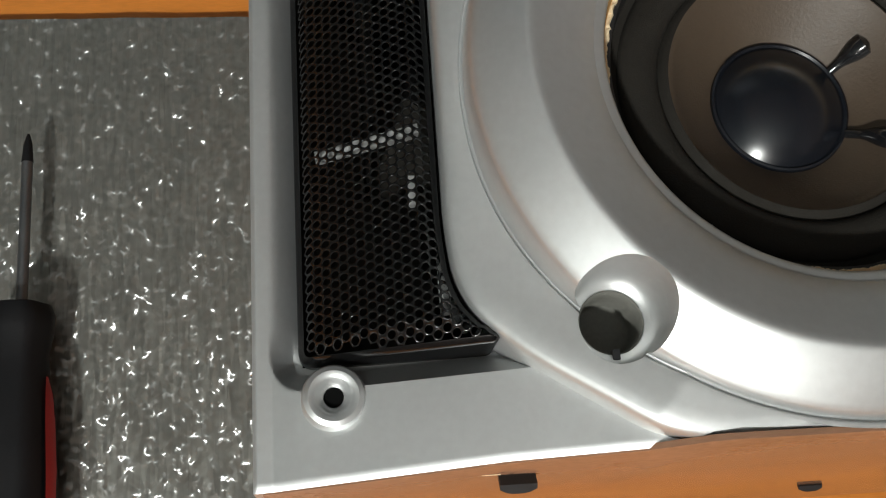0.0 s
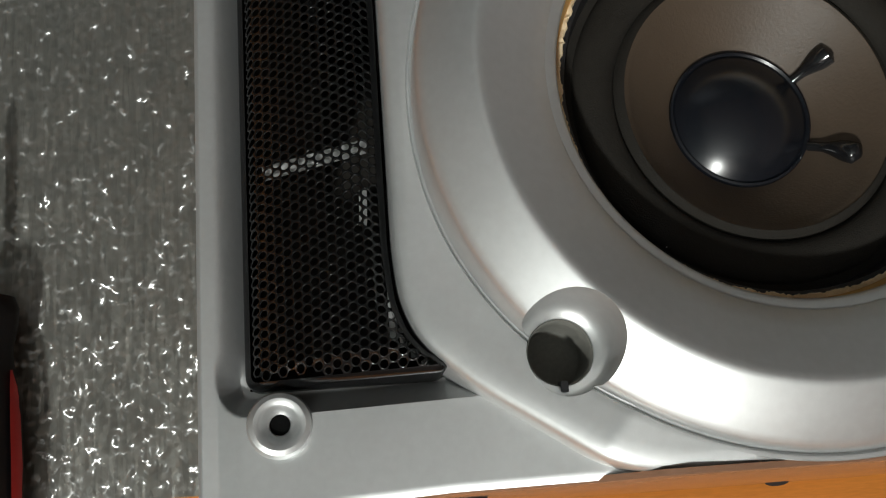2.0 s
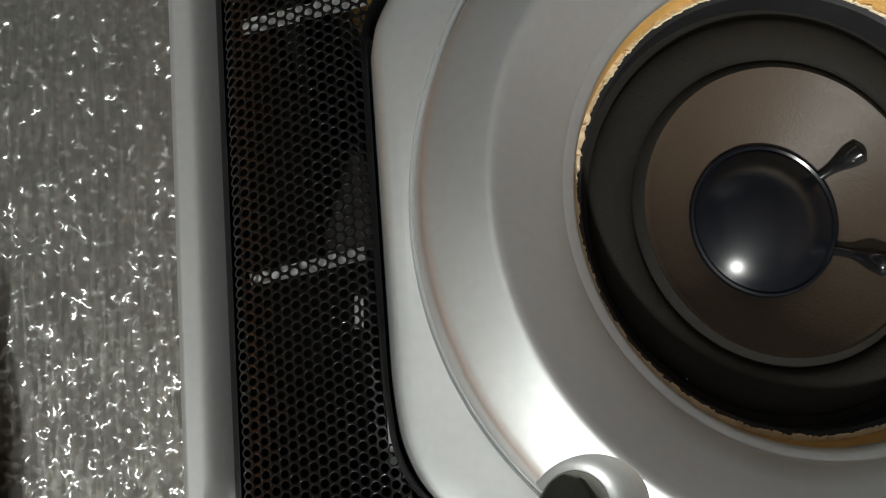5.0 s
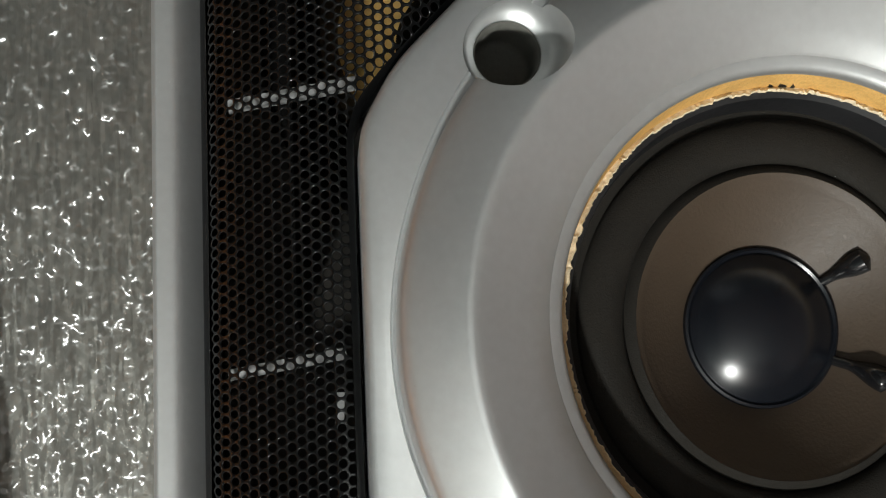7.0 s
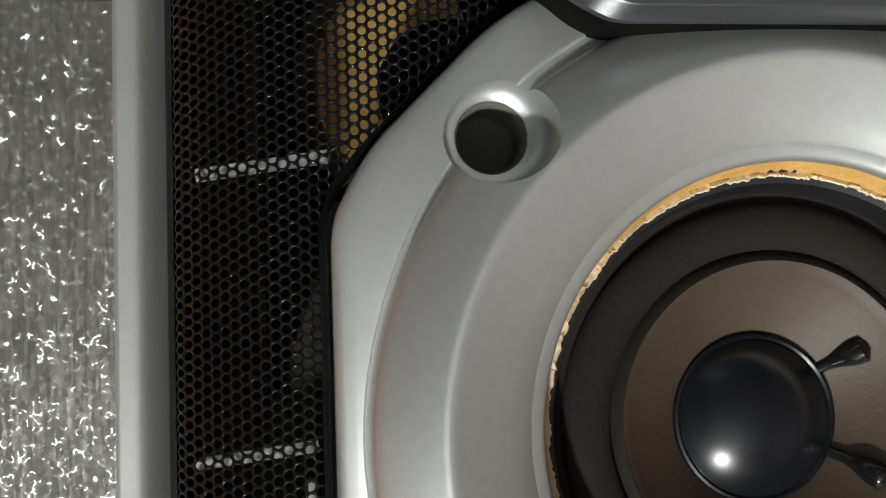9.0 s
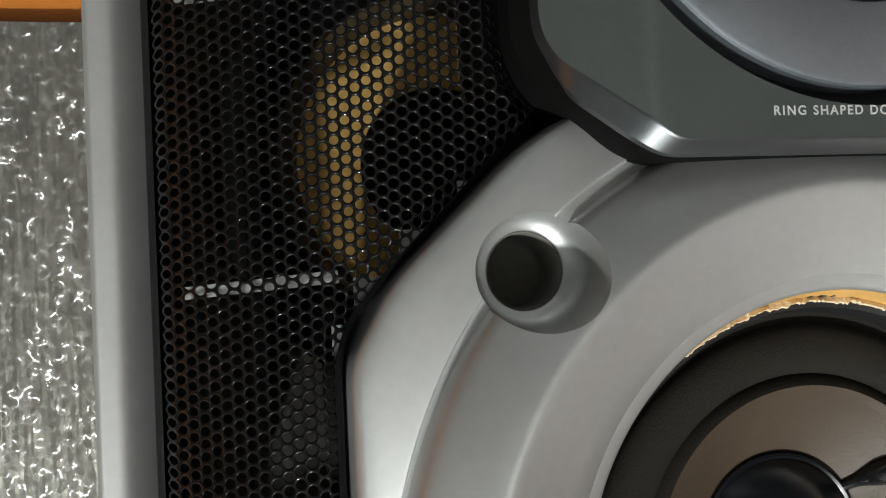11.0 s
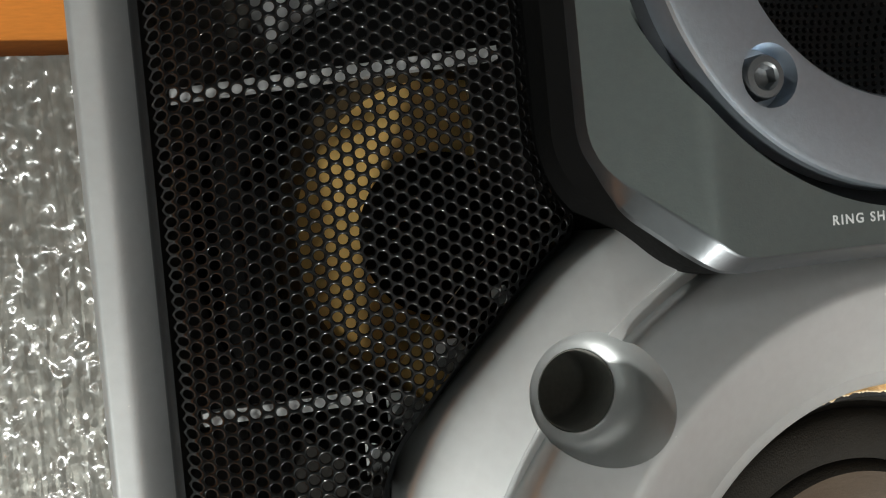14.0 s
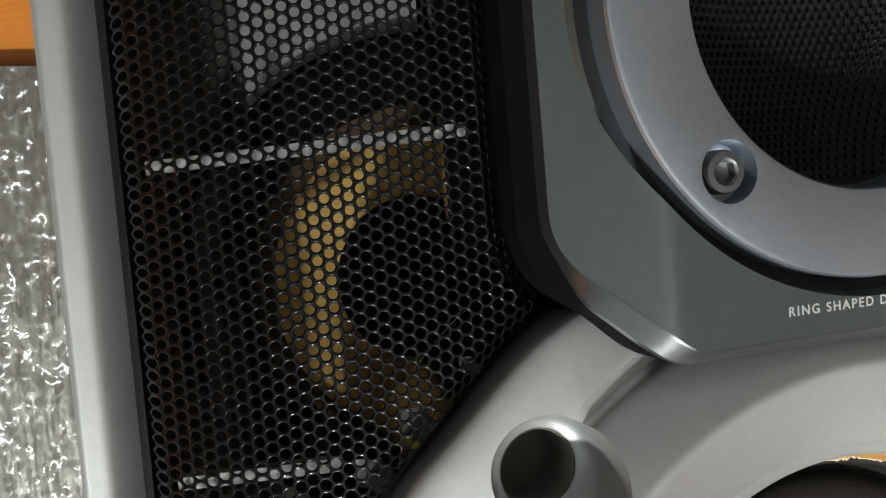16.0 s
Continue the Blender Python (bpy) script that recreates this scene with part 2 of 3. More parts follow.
# ---- foil-faced foam mat under everything ----
def foil_mat():
    nx, ny = 120, 60
    x0, x1, y0, y1 = -46.0, 34.0, 2.05, 23.35
    verts, faces = [], []
    for j in range(ny + 1):
        for i in range(nx + 1):
            x, y = x0 + (x1 - x0) * i / nx, y0 + (y1 - y0) * j / ny
            e = 0.05 * noise.noise((x * 0.5, 1 if j == 0 else 9, 0)) if j in (0, ny) else 0
            z = 0.62 + 0.05 * noise.noise((x * 0.35, y * 0.35, 3)) + 0.03 * noise.noise((x * 1.3, y * 1.3, 7))
            z = min(z, 0.66)
            verts.append((x, y + e, z))
    w = nx + 1
    for j in range(ny):
        for i in range(nx):
            faces.append((j * w + i, j * w + i + 1, (j + 1) * w + i + 1, (j + 1) * w + i))
    rim = [i for i in range(w)] + [j * w + nx for j in range(1, ny + 1)] + [ny * w + i for i in range(nx - 1, -1, -1)] + [j * w for j in range(ny - 1, 0, -1)]
    base = len(verts)
    verts += [(verts[k][0], verts[k][1], 0.0) for k in rim]
    for k in range(len(rim)):
        faces.append((rim[k], rim[(k + 1) % len(rim)], base + (k + 1) % len(rim), base + k))
    faces.append(tuple(range(base, base + len(rim))))
    return solid("foil_mat", verts, faces, FOIL, None, "", 40)


tagged(foil_mat(), "crinkled silver foil-faced foam mat lying on the floor", "mat")

# ---- the loudspeaker, lying on its back ----
speaker = tagged(new("loudspeaker"), "silver three-way loudspeaker lying on its back, woofer trim opened", "loudspeaker")
speaker.location = (0, 0, 0)

HOLES = [(7.05, 3.2), (6.84, 13.62), (2 * CX - 7.05, 3.2), (2 * CX - 6.84, 13.62)]
RIGHT, BOTTOM, TOP = 2 * CX, 0.82, 33.0
def foot(x):
    """The bottom edge of the panel, a little lower at the corners."""
    return BOTTOM - 0.2 * (1 - min(1.0, min(x, RIGHT - x) / 5))


def cabinet():
    """An open box: outer and inner skins joined along the front rim."""
    x0, x1, y0, y1 = 0.25, RIGHT - 0.25, BOTTOM + 0.12, TOP - 0.12
    v, f = [], []
    for i, z in ((0, 0.66), (0, 18.9), (0.45, 18.9)):
        v += [(x0 + i, y0 + i, z), (x1 - i, y0 + i, z), (x1 - i, y1 - i, z), (x0 + i, y1 - i, z)]
    for r in range(2):
        for k in range(4):
            f.append((4 * r + k, 4 * r + (k + 1) % 4, 4 * r + 4 + (k + 1) % 4, 4 * r + 4 + k))
    f.append((0, 1, 2, 3))
    box = solid("cabinet", v, f, VINYL, speaker, "orange-brown glossy vinyl cabinet box", 0)
    # added dark skin: keeps the inside of the box in painted shade
    v, f, i = [], [], 0.45
    for z in (18.9, 13.0):
        v += [(x0 + i, y0 + i, z), (x1 - i, y0 + i, z), (x1 - i, y1 - i, z), (x0 + i, y1 - i, z)]
    for k in range(4):
        f.append((k, (k + 1) % 4, 4 + (k + 1) % 4, 4 + k))
    f.append((4, 5, 6, 7))
    solid("lining", v, f, SHADED_BOARD, box, "dark inner skin standing in for shade", 0)
    # vinyl-faced foot rail that follows the panel's bottom edge
    v, f, n = [], [], 48
    for k in range(n + 1):
        x = 0.2 + (RIGHT - 0.4) * k / n
        u = min(x, RIGHT - x)
        z = 20.0 + 0.32 * max(0.0, u - 0.4) - 0.1 + 0.60 * smoothstep(7.4, 8.8, u) - 0.32 * max(0.0, u - 8.8)
        b = foot(x) - 0.06
        v += [(x, b, 12.0), (x, b, z - 0.06), (x, b + 0.03, z), (x, b + 0.15, z)]
    for k in range(n):
        for r in range(3):
            f.append((4 * k + r, 4 * k + 4 + r, 4 * k + 5 + r, 4 * k + 1 + r))
    solid("foot_rail", v, f, VINYL, box, "orange-brown vinyl face along the bottom edge", 40)
    return box


cabinet()

# outline of the raised woofer trim, left half, then mirrored
HALF = [(4.05, 12.3), (4.05, 5.6), (4.15, 4.5), (4.5, 3.65), (5.5, 2.66), (7.7, 1.05), (8.6, 0.84)]
TRIM = [(CX, 16.4), (8.2, 16.4), (7.35, 15.9), (6.75, 15.5), (4.75, 13.55)] + HALF + [(CX, 0.84)]
TRIM = TRIM + [(2 * CX - x, y) for x, y in TRIM[-2:0:-1]]
TRIM = round_corners(TRIM, 0.45, 4)
GRILLE = [(1.03, 27.0), (1.03, 3.25), (5.0, 3.12), (4.72, 3.36), (4.28, 3.85), (4.05, 4.5), (3.96, 5.6), (3.96, 12.3), (4.15, 12.9), (4.72, 13.58), (6.7, 15.55), (7.25, 15.95), (7.3, 16.3), (6.95, 16.8), (6.78, 17.5), (6.75, 27.0)]


def panel_height(x):
    u = min(x, RIGHT - x)
    return 20.0 + 0.32 * min(7.6, max(0.0, u - 0.4))


RECESS = round_corners([(0.38, 28.0), (0.38, 2.60), (7.6, 2.60), (7.6, 28.0)], 0.9, 8)


def front_panel():
    xs = sorted(set([round(0.04 * i, 3) for i in range(31)] + [1.2 + 0.2 * i for i in range(0, 20)] + [5.2 + 0.5 * i for i in range(0, 37)] + [RIGHT]))
    ys = sorted(set([BOTTOM + 0.1 * i for i in range(16)] + [2.4 + 0.04 * i for i in range(41)] + [4.05 + 0.8 * i for i in range(36)] + [TOP]))
    verts, faces = [], []
    for y in ys:
        for x in xs:
            z = panel_height(x)
            if inside(RECESS, x, y):
                d = edge_distance(RECESS, x, y)
                side = smoothstep(3.2, 4.2, y)
                z -= 0.80 * min(1.0, max(0.0, d / 0.64)) ** 1.5 * side + 0.66 * min(1.0, max(0.0, d / 0.46)) * (1 - side)
            edge = min(x, RIGHT - x, y - BOTTOM, TOP - y)
            z -= 0.06 * (1 - smoothstep(0, 0.09, edge))
            verts.append((x, y - (BOTTOM - foot(x)) * (1 - smoothstep(BOTTOM, BOTTOM + 1.2, y)), z))
    w, h = len(xs), len(ys)
    for j in range(h - 1):
        for i in range(w - 1):
            mx, my = (xs[i] + xs[i + 1]) / 2, (ys[j] + ys[j + 1]) / 2
            open_here = math.hypot(mx - CX, my - CY) < 7.35 or min(math.hypot(mx - hx, my - hy) for hx, hy in HOLES) < 1.0 or (6.4 < mx < RIGHT - 6.4 and 15.4 < my < 25.5) or inside(GRILLE, mx, my)
            if not open_here:
                faces.append((j * w + i, j * w + i + 1, (j + 1) * w + i + 1, (j + 1) * w + i))
    rim = list(range(w)) + [j * w + w - 1 for j in range(1, h)] + [(h - 1) * w + i for i in range(w - 2, -1, -1)] + [j * w for j in range(h - 2, 0, -1)]
    base = len(verts)
    verts += [(verts[k][0], verts[k][1], 18.95) for k in rim]
    for k in range(len(rim)):
        faces.append((rim[k], rim[(k + 1) % len(rim)], base + (k + 1) % len(rim), base + k))
    return solid("front_panel", verts, faces, SILVER, speaker, "silver painted plastic front panel", 40)


front_panel()


def trim_radius(a):
    """How far the woofer trim reaches from its middle at angle a."""
    dx, dy, best = math.cos(a), math.sin(a), 9.0
    for i in range(len(TRIM)):
        (x0, y0), (x1, y1) = TRIM[i - 1], TRIM[i]
        ex, ey = x1 - x0, y1 - y0
        den = dx * ey - dy * ex
        if abs(den) > 1e-9:
            t = ((x0 - CX) * ey - (y0 - CY) * ex) / den
            s = ((x0 - CX) * dy - (y0 - CY) * dx) / den
            if t > 0 and -1e-6 <= s <= 1 + 1e-6:
                best = t
    return best


def face_height(x, y):
    """The trim's outer face: it falls to either side, and towards the tweeter."""
    u, r = min(x, 2 * CX - x), math.hypot(x - CX, y - CY)
    k = 8 - max(3.0, y)
    lift = -0.12 * k + (0.012 if k > 0 else -0.02) * k * k
    return min(22.36 + 0.3 * (u - 4.4) + lift, 23.22 - 0.2 * (r - 7.5))


def woofer_trim():
    ring = [(4.60, 22.3), (4.60, 23.18), (4.63, 23.26), (4.70, 23.32), (4.86, 23.36), (4.90, 23.42), (5.3, 23.63), (5.8, 23.86), (6.15, 24.01), (6.27, 24.055), (6.34, 24.05), (6.41, 24.02), (6.68, 23.86)]
    n = 540
    verts, faces, k = [], [], 0
    for i in range(n):
        a = 2 * math.pi * i / n
        R = max(trim_radius(a), 7.66)
        c, q = math.cos(a), math.sin(a)
        up = smoothstep(0.25, 0.93, q)
        wide = 0.05 + 0.17 * up
        rows = list(ring)
        rows += [(6.98, 23.67), (7.25, 23.48), (7.36, 23.39), (7.40, 23.33), (7.43, 23.23)]
        inner = 7.47 + wide
        level = face_height(CX + inner * c, CY + inner * q)
        rows += [(7.45, level - 0.05), (7.45 + wide, level - 0.10), (inner, level - 0.09), (inner + 0.03, level - 0.01)]
        span = max(0.06, R - 0.34 - inner - 0.05)
        for t in (0.0, 0.2, 0.45, 0.7, 1.0):
            r = inner + 0.05 + span * t
            rows.append((r, face_height(CX + r * c, CY + r * q)))
        low = face_height(CX + (R - 0.2) * c, CY + (R - 0.2) * q)
        rows += [(max(R - 0.17, inner + 0.12), low - 0.03), (max(R - 0.08, inner + 0.13), low - 0.08), (R - 0.025, low - 0.15), (R, low - 0.26), (R - 0.005, low - 0.6), (R - 0.01, 18.8), (4.7, 18.8), (4.6, 19.2)]
        k = len(rows)
        verts += [(CX + r * math.cos(a), CY + r * math.sin(a), z) for r, z in rows]
    for i in range(n):
        for j in range(k):
            p, q = i * k + j, ((i + 1) % n) * k + j
            p2, q2 = i * k + (j + 1) % k, ((i + 1) % n) * k + (j + 1) % k
            faces.append((p, q, q2, p2))
    body = solid("woofer_trim", verts, faces, SILVER, None, "", 30)
    # bored peg holes
    for x, y in HOLES:
        cut = lathe("cutter", [(0.0, 26), (0.98, 26), (0.955, 23.4), (0.93, 23.1), (0.86, 22.85), (0.74, 22.72), (0.67, 22.69), (0.64, 22.65), (0.64, 20.0), (0.0, 20.0)], (x, y), SILVER, None, "", 64)
        mod = body.modifiers.new("bore", "BOOLEAN")
        mod.operation, mod.solver, mod.object = "DIFFERENCE", "EXACT", cut
        bpy.context.view_layer.update()
        me = bpy.data.meshes.new_from_object(body.evaluated_get(bpy.context.evaluated_depsgraph_get()))
        body.modifiers.clear()
        old, body.data = body.data, me
        bpy.data.meshes.remove(old)
        cm = cut.data
        bpy.data.objects.remove(cut)
        bpy.data.meshes.remove(cm)
    body.data.name = "woofer_trim"
    for p in body.data.polygons:
        p.use_smooth = True
    body.data.set_sharp_from_angle(angle=radians(30))
    body.parent = speaker
    body["label"] = "raised silver trim ring round the woofer with bored peg holes"
    return body


trim = woofer_trim()
for k, (x, y) in enumerate(HOLES):
    lathe("peg_socket", [(0.638, 22.58), (0.63, 22.64), (0.61, 22.62), (0.59, 22.2), (0.585, 21.75), (0.57, 21.66), (0.50, 21.6), (0.0, 21.58)], (x, y), RUBBER, trim, "dull black peg socket", 64, False, None, 60)
    if y < 8:
        block("socket_notch", x - 0.07, x + 0.07, y - 0.76, y - 0.55, 22.5, 22.76, BLACK_PLASTIC, trim, "", 0.01)

# screw boss
boss = lathe("screw_boss", [(0.68, 20.2), (0.665, 20.58), (0.62, 20.70), (0.52, 20.76), (0.42, 20.75), (0.36, 20.70), (0.31, 20.60), (0.24, 20.54), (0.215, 20.52), (0.20, 20.4)], (1.69, 2.40), SILVER, speaker, "dished silver screw boss", 64)
# shallow matt black disc in place of the shade in a bored hole
lathe("screw_hole_shade", [(0.205, 20.53), (0.2, 20.49), (0.0, 20.49)], (1.69, 2.40), BLACK_MATT, boss, "", 32)

# ---- woofer ----
woofer = new("woofer")
woofer.parent = speaker
woofer["label"] = "brown paper-cone woofer with a glossy black dust cap"
rag = random.Random(4)
RAGGED = [rag.uniform(-1, 1) for _ in range(720)]


def ragged(a, j, r, z):
    i = int(a / (2 * math.pi) * 720) % 720
    k = 0.5 * RAGGED[i] + 0.5 * RAGGED[(i // 5) * 5]
    return (r + 0.035 * k if j in (1, 2) else r), z + (0.025 * k if j == 1 else 0)


lathe("board_rim", [(4.62, 23.1), (4.60, 23.05), (4.52, 22.75), (4.47, 22.5), (4.6, 22.3)], (CX, CY), WOODRIM, woofer, "raw orange board edge of the woofer cut-out", 200)
lathe("torn_edge", [(4.50, 22.58), (4.41, 22.66), (4.385, 22.62), (4.42, 22.5)], (CX, CY), FIBRE, woofer, "ragged pale torn paper edge", 720, False, ragged)
for a, w in ((1.545, 0.10), (1.60, 0.06), (1.50, 0.05)):
    v = [(CX + r * math.cos(a + o), CY + r * math.sin(a + o), z) for r, z, o in ((4.59, 22.96, w * 0.1), (4.52, 22.72, -w * 0.22), (4.465, 22.52, -w * 0.1), (4.46, 22.54, w * 0.22), (4.53, 22.78, w * 0.25))]
    v += [(x, y + 0.06, z - 0.02) for x, y, z in v]
    solid("burn_mark", v, [(0, 1, 2, 3, 4), (5, 6, 7, 8, 9)] + [(i, (i + 1) % 5, 5 + (i + 1) % 5, 5 + i) for i in range(5)], BLACK_PLASTIC, woofer, "dark scorched nick in the board edge", 0)
lathe("gasket", [(4.47, 22.5), (4.42, 22.56), (4.30, 22.50), (4.24, 22.20), (4.20, 21.9)], (CX, CY), BLACK_PLASTIC, woofer, "black gasket ring", 160)
roll = [(4.22, 21.95), (4.12, 21.92)] + [(3.58 + 0.45 * math.cos(t), 21.92 + 0.30 * math.sin(t)) for t in [math.pi * i / 14 for i in range(15)]] + [(3.08, 21.98), (2.98, 22.08), (2.93, 22.1)]
lathe("surround", roll, (CX, CY), FOAM, woofer, "dark foam roll surround", 160)
cone = [(2.97, 22.08), (2.93, 22.08), (2.90, 22.05)] + [(2.88 - (2.88 - 1.55) * t, 22.04 - 1.12 * t ** 0.9) for t in [i / 10 for i in range(11)]]
lathe("cone", cone, (CX, CY), CONE, woofer, "brown paper cone", 160)
cap_h, cap_r = 0.58, 1.5
rs = (cap_r ** 2 + cap_h ** 2) / (2 * cap_h)
dome = [(1.62, 20.98), (1.60, 21.06), (1.55, 21.08), (1.50, 21.04)] + [(rs * math.sin(t), 21.04 + cap_h - rs + rs * math.cos(t)) for t in [math.asin(cap_r / rs) * (1 - i / 16) for i in range(1, 17)]]
lathe("dust_cap", dome, (CX, CY), CAP, woofer, "glossy black domed dust cap", 128)
for (x0, y0), (x1, y1), bow in (((13.30, 9.28), (14.10, 9.74), 0.02), ((13.50, 7.75), (14.25, 7.22), 0.06)):
    pts, rad = [], []
    for i in range(13):
        t = i / 12
        x, y = x0 + (x1 - x0) * t, y0 + (y1 - y0) * t + bow * math.sin(math.pi * t)
        z = 20.92 + 1.12 * ((math.hypot(x - CX, y - CY) - 1.55) / 1.33) + 0.02
        pts.append((x, y, z))
        rad.append((0.11 + 0.14 * smoothstep(0.25, 0.8, t)) * (1 if t < 0.9 else math.sqrt(max(0.05, 1 - ((t - 0.9) / 0.1) ** 2))))
    tube("lead_glue", pts, rad, GLUE, woofer, "black glue over a lead wire")

# ---- side driver and ribs behind the grille ----
SX, SY = 7.2, 16.2
side = new("side_driver")
side.parent = speaker
side["label"] = "yellow-coned driver behind the grille"
lathe("surround", [(5.22, 14.6), (5.2, 16.7), (5.12, 16.8), (4.7, 16.86), (4.05, 16.8), (3.9, 16.7), (3.82, 16.3)], (SX, SY), BLACK_MATT, side, "black driver frame", 96)
lathe("cone", [(3.32, 16.08), (3.2, 16.03), (1.6, 15.3)], (SX, SY), YELLOW, side, "yellow cone", 96)
# outer edge of the cone; its dark brown includes the shade there
lathe("shaded_cone_rim", [(3.84, 16.34), (3.74, 16.44), (3.58, 16.42), (3.42, 16.3), (3.3, 16.07)], (SX, SY), SHADED_BROWN, side, "brown rim of the yellow cone, shade mixed into its colour", 96)
lathe("dust_cap", [(1.82, 15.36), (1.77, 15.6), (1.4, 15.95), (0.8, 16.15), (0.0, 16.22)], (SX, SY), BLACK_MATT, side, "black dust cap", 64)
block("shaded_board", 0.9, 13.0, 3.0, 27, 13.4, 14.6, SHADED_BOARD, speaker, "inner board behind the grille, darkened for shade", 0)
# added blocker: casts the shadow edge on the left of the yellow cone
block("shade_vane", 2.72, 2.82, 9.0, 17.2, 14.7, 20.2, BLACK_MATT, speaker, "thin black vane added to shade the cone", 0)
# same board where light reaches it, painted paler
block("lit_board_part", 3.65, 7.4, 20.1, 27, 14.7, 16.4, GREYRIB, speaker, "lit part of the inner board, as a light grey slab", 0)


def rib(x0, y0, z0, x1, y1, z1, width=0.22, depth=0.3):
    d = Vector((x1 - x0, y1 - y0)).normalized()
    nx, ny = -d.y * width / 2, d.x * width / 2
    v = [(x0 - nx, y0 - ny, z0), (x1 - nx, y1 - ny, z1), (x1 + nx, y1 + ny, z1), (x0 + nx, y0 + ny, z0)]
    v += [(x, y, z - depth) for x, y, z in v]
    f = [(0, 1, 2, 3), (4, 5, 6, 7), (0, 1, 5, 4), (1, 2, 6, 5), (2, 3, 7, 6), (3, 0, 4, 7)]
    return solid("rib", v, f, GREYRIB, speaker, "grey plastic rib under the grille", 0)


rib(1.45, 7.98, 20.0, 3.75, 8.3, 20.7)
rib(1.5, 13.52, 19.75, 4.1, 13.69, 20.8)
rib(3.61, 6.92, 19.55, 3.63, 7.55, 19.75, 0.17, 0.4)
rib(1.5, 18.86, 19.55, 6.6, 19.05, 21.3)


def grille_height(x, y):
    return 20.15 + 2.45 * (1 - math.exp(-(x - 1.0) / 1.7))


def grille():
    pitch, r, thick, k = 0.207, 0.077, 0.034, 12
    dx = pitch * math.sqrt(3) / 2
    verts, faces, index = [], [], {}
    hexa = [(pitch / math.sqrt(3) * math.cos(math.pi / 3 * i), pitch / math.sqrt(3) * math.sin(math.pi / 3 * i)) for i in range(6)]

    def put(x, y, drop):
        d = edge_distance(GRILLE, x, y) if inside(GRILLE, x, y) else 0.0
        w = 0.26 + 0.14 * smoothstep(1.5, 3.0, x)
        z = grille_height(x, y) - 0.36 * max(0.0, 1 - d / w) + 0.03 * math.exp(-((d - w) / 0.05) ** 2) - drop
        key = (round(x, 4), round(y, 4), drop)
        if key not in index:
            index[key] = len(verts)
            verts.append((x, y, z))
        return index[key]

    col = 0
    x = 1.0 + dx / 2
    while x < 7.4:
        y = 3.2 + (pitch / 2 if col % 2 else 0)
        while y < 24.5:
            if inside(GRILLE, x, y):
                outer = []
                for i in range(6):
                    a, b = hexa[i], hexa[(i + 1) % 6]
                    outer.append(put(x + a[0], y + a[1], 0))
                    outer.append(put(x + (a[0] + b[0]) / 2, y + (a[1] + b[1]) / 2, 0))
                d = edge_distance(GRILLE, x, y)
                rr = r if d > 0.13 else r * 0.8
                if d < 0.10:
                    y += pitch
                    continue
                steps = [[put(x + (rr + o) * math.cos(math.pi / 6 * i), y + (rr + o) * math.sin(math.pi / 6 * i), drop) for i in range(k)] for o, drop in ((0.025, 0.0008), (0.016, 0.003), (0.008, 0.008), (0.002, 0.016), (0.0, 0.024))]
                lip, ring = steps[0], steps[-1]
                low = [put(x + rr * 0.98 * math.cos(math.pi / 6 * i), y + rr * 0.98 * math.sin(math.pi / 6 * i), thick) for i in range(k)]
                for i in range(k):
                    j = (i + 1) % k
                    faces.append((outer[i], outer[j], lip[j], lip[i]))
                    for up, down in zip(steps, steps[1:]):
                        faces.append((up[i], up[j], down[j], down[i]))
                    faces.append((ring[i], ring[j], low[j], low[i]))
            y += pitch
        x += dx
        col += 1
    me = bpy.data.meshes.new("perforated_sheet")
    me.from_pydata([(a * 0.01, b * 0.01, c * 0.01) for a, b, c in verts], [], faces)
    g = finish("perforated_sheet", me, BLACK_METAL, speaker, "black perforated steel side grille", 75)
    # folded rim: a narrow rounded lip that wraps the edge of the sheet
    fine, v, f = round_corners(GRILLE, 0.3, 6), [], []
    n = len(fine)
    for i in range(n):
        (ax, ay), (bx, by), (x, y) = fine[i - 1], fine[(i + 1) % n], fine[i]
        d = Vector((bx - ax, by - ay)).normalized()
        nx, ny = -d.y, d.x
        out = 0.055 if x < 1.4 or y < 3.4 else 0.0
        w = 0.26 + 0.14 * smoothstep(1.5, 3.0, x)
        for o, drop in ((-0.015, 3.4), (-0.015, 0.42), (0.0, 0.37), (0.02, 0.36 * (1 - 0.02 / w)), (0.05, 0.36 * (1 - 0.05 / w) - 0.006), (0.09, 0.36 * (1 - 0.09 / w) - 0.008), (0.12, 0.36 * (1 - 0.12 / w))):
            q = grille_height(x, y)
            v.append((x + nx * (o - out), y + ny * (o - out), q - drop))
    for i in range(n):
        j = (i + 1) % n
        for r in range(6):
            f.append((7 * i + r, 7 * j + r, 7 * j + r + 1, 7 * i + r + 1))
    solid("grille_rim", v, f, BLACK_METAL, g, "", 60)
    return g


grille()

# ---- tweeter plate ----
PLATE_TOP = [(7.02, 25.8), (7.02, 17.35), (7.2, 16.85), (8.5, 15.62), (8.8, 15.42)]
PLATE_LOW = [(6.74, 26.1), (6.74, 17.25), (6.98, 16.62), (8.2, 15.42), (8.65, 15.2)]


def plate_height(x):
    """The plate's face: level in the middle, falling to either side past a crease."""
    u = min(x, 2 * TX - x)
    d = 8.42 - u
    return 24.45 - 0.72 * (0.5 * d + 0.5 * math.sqrt(d * d + 0.012))


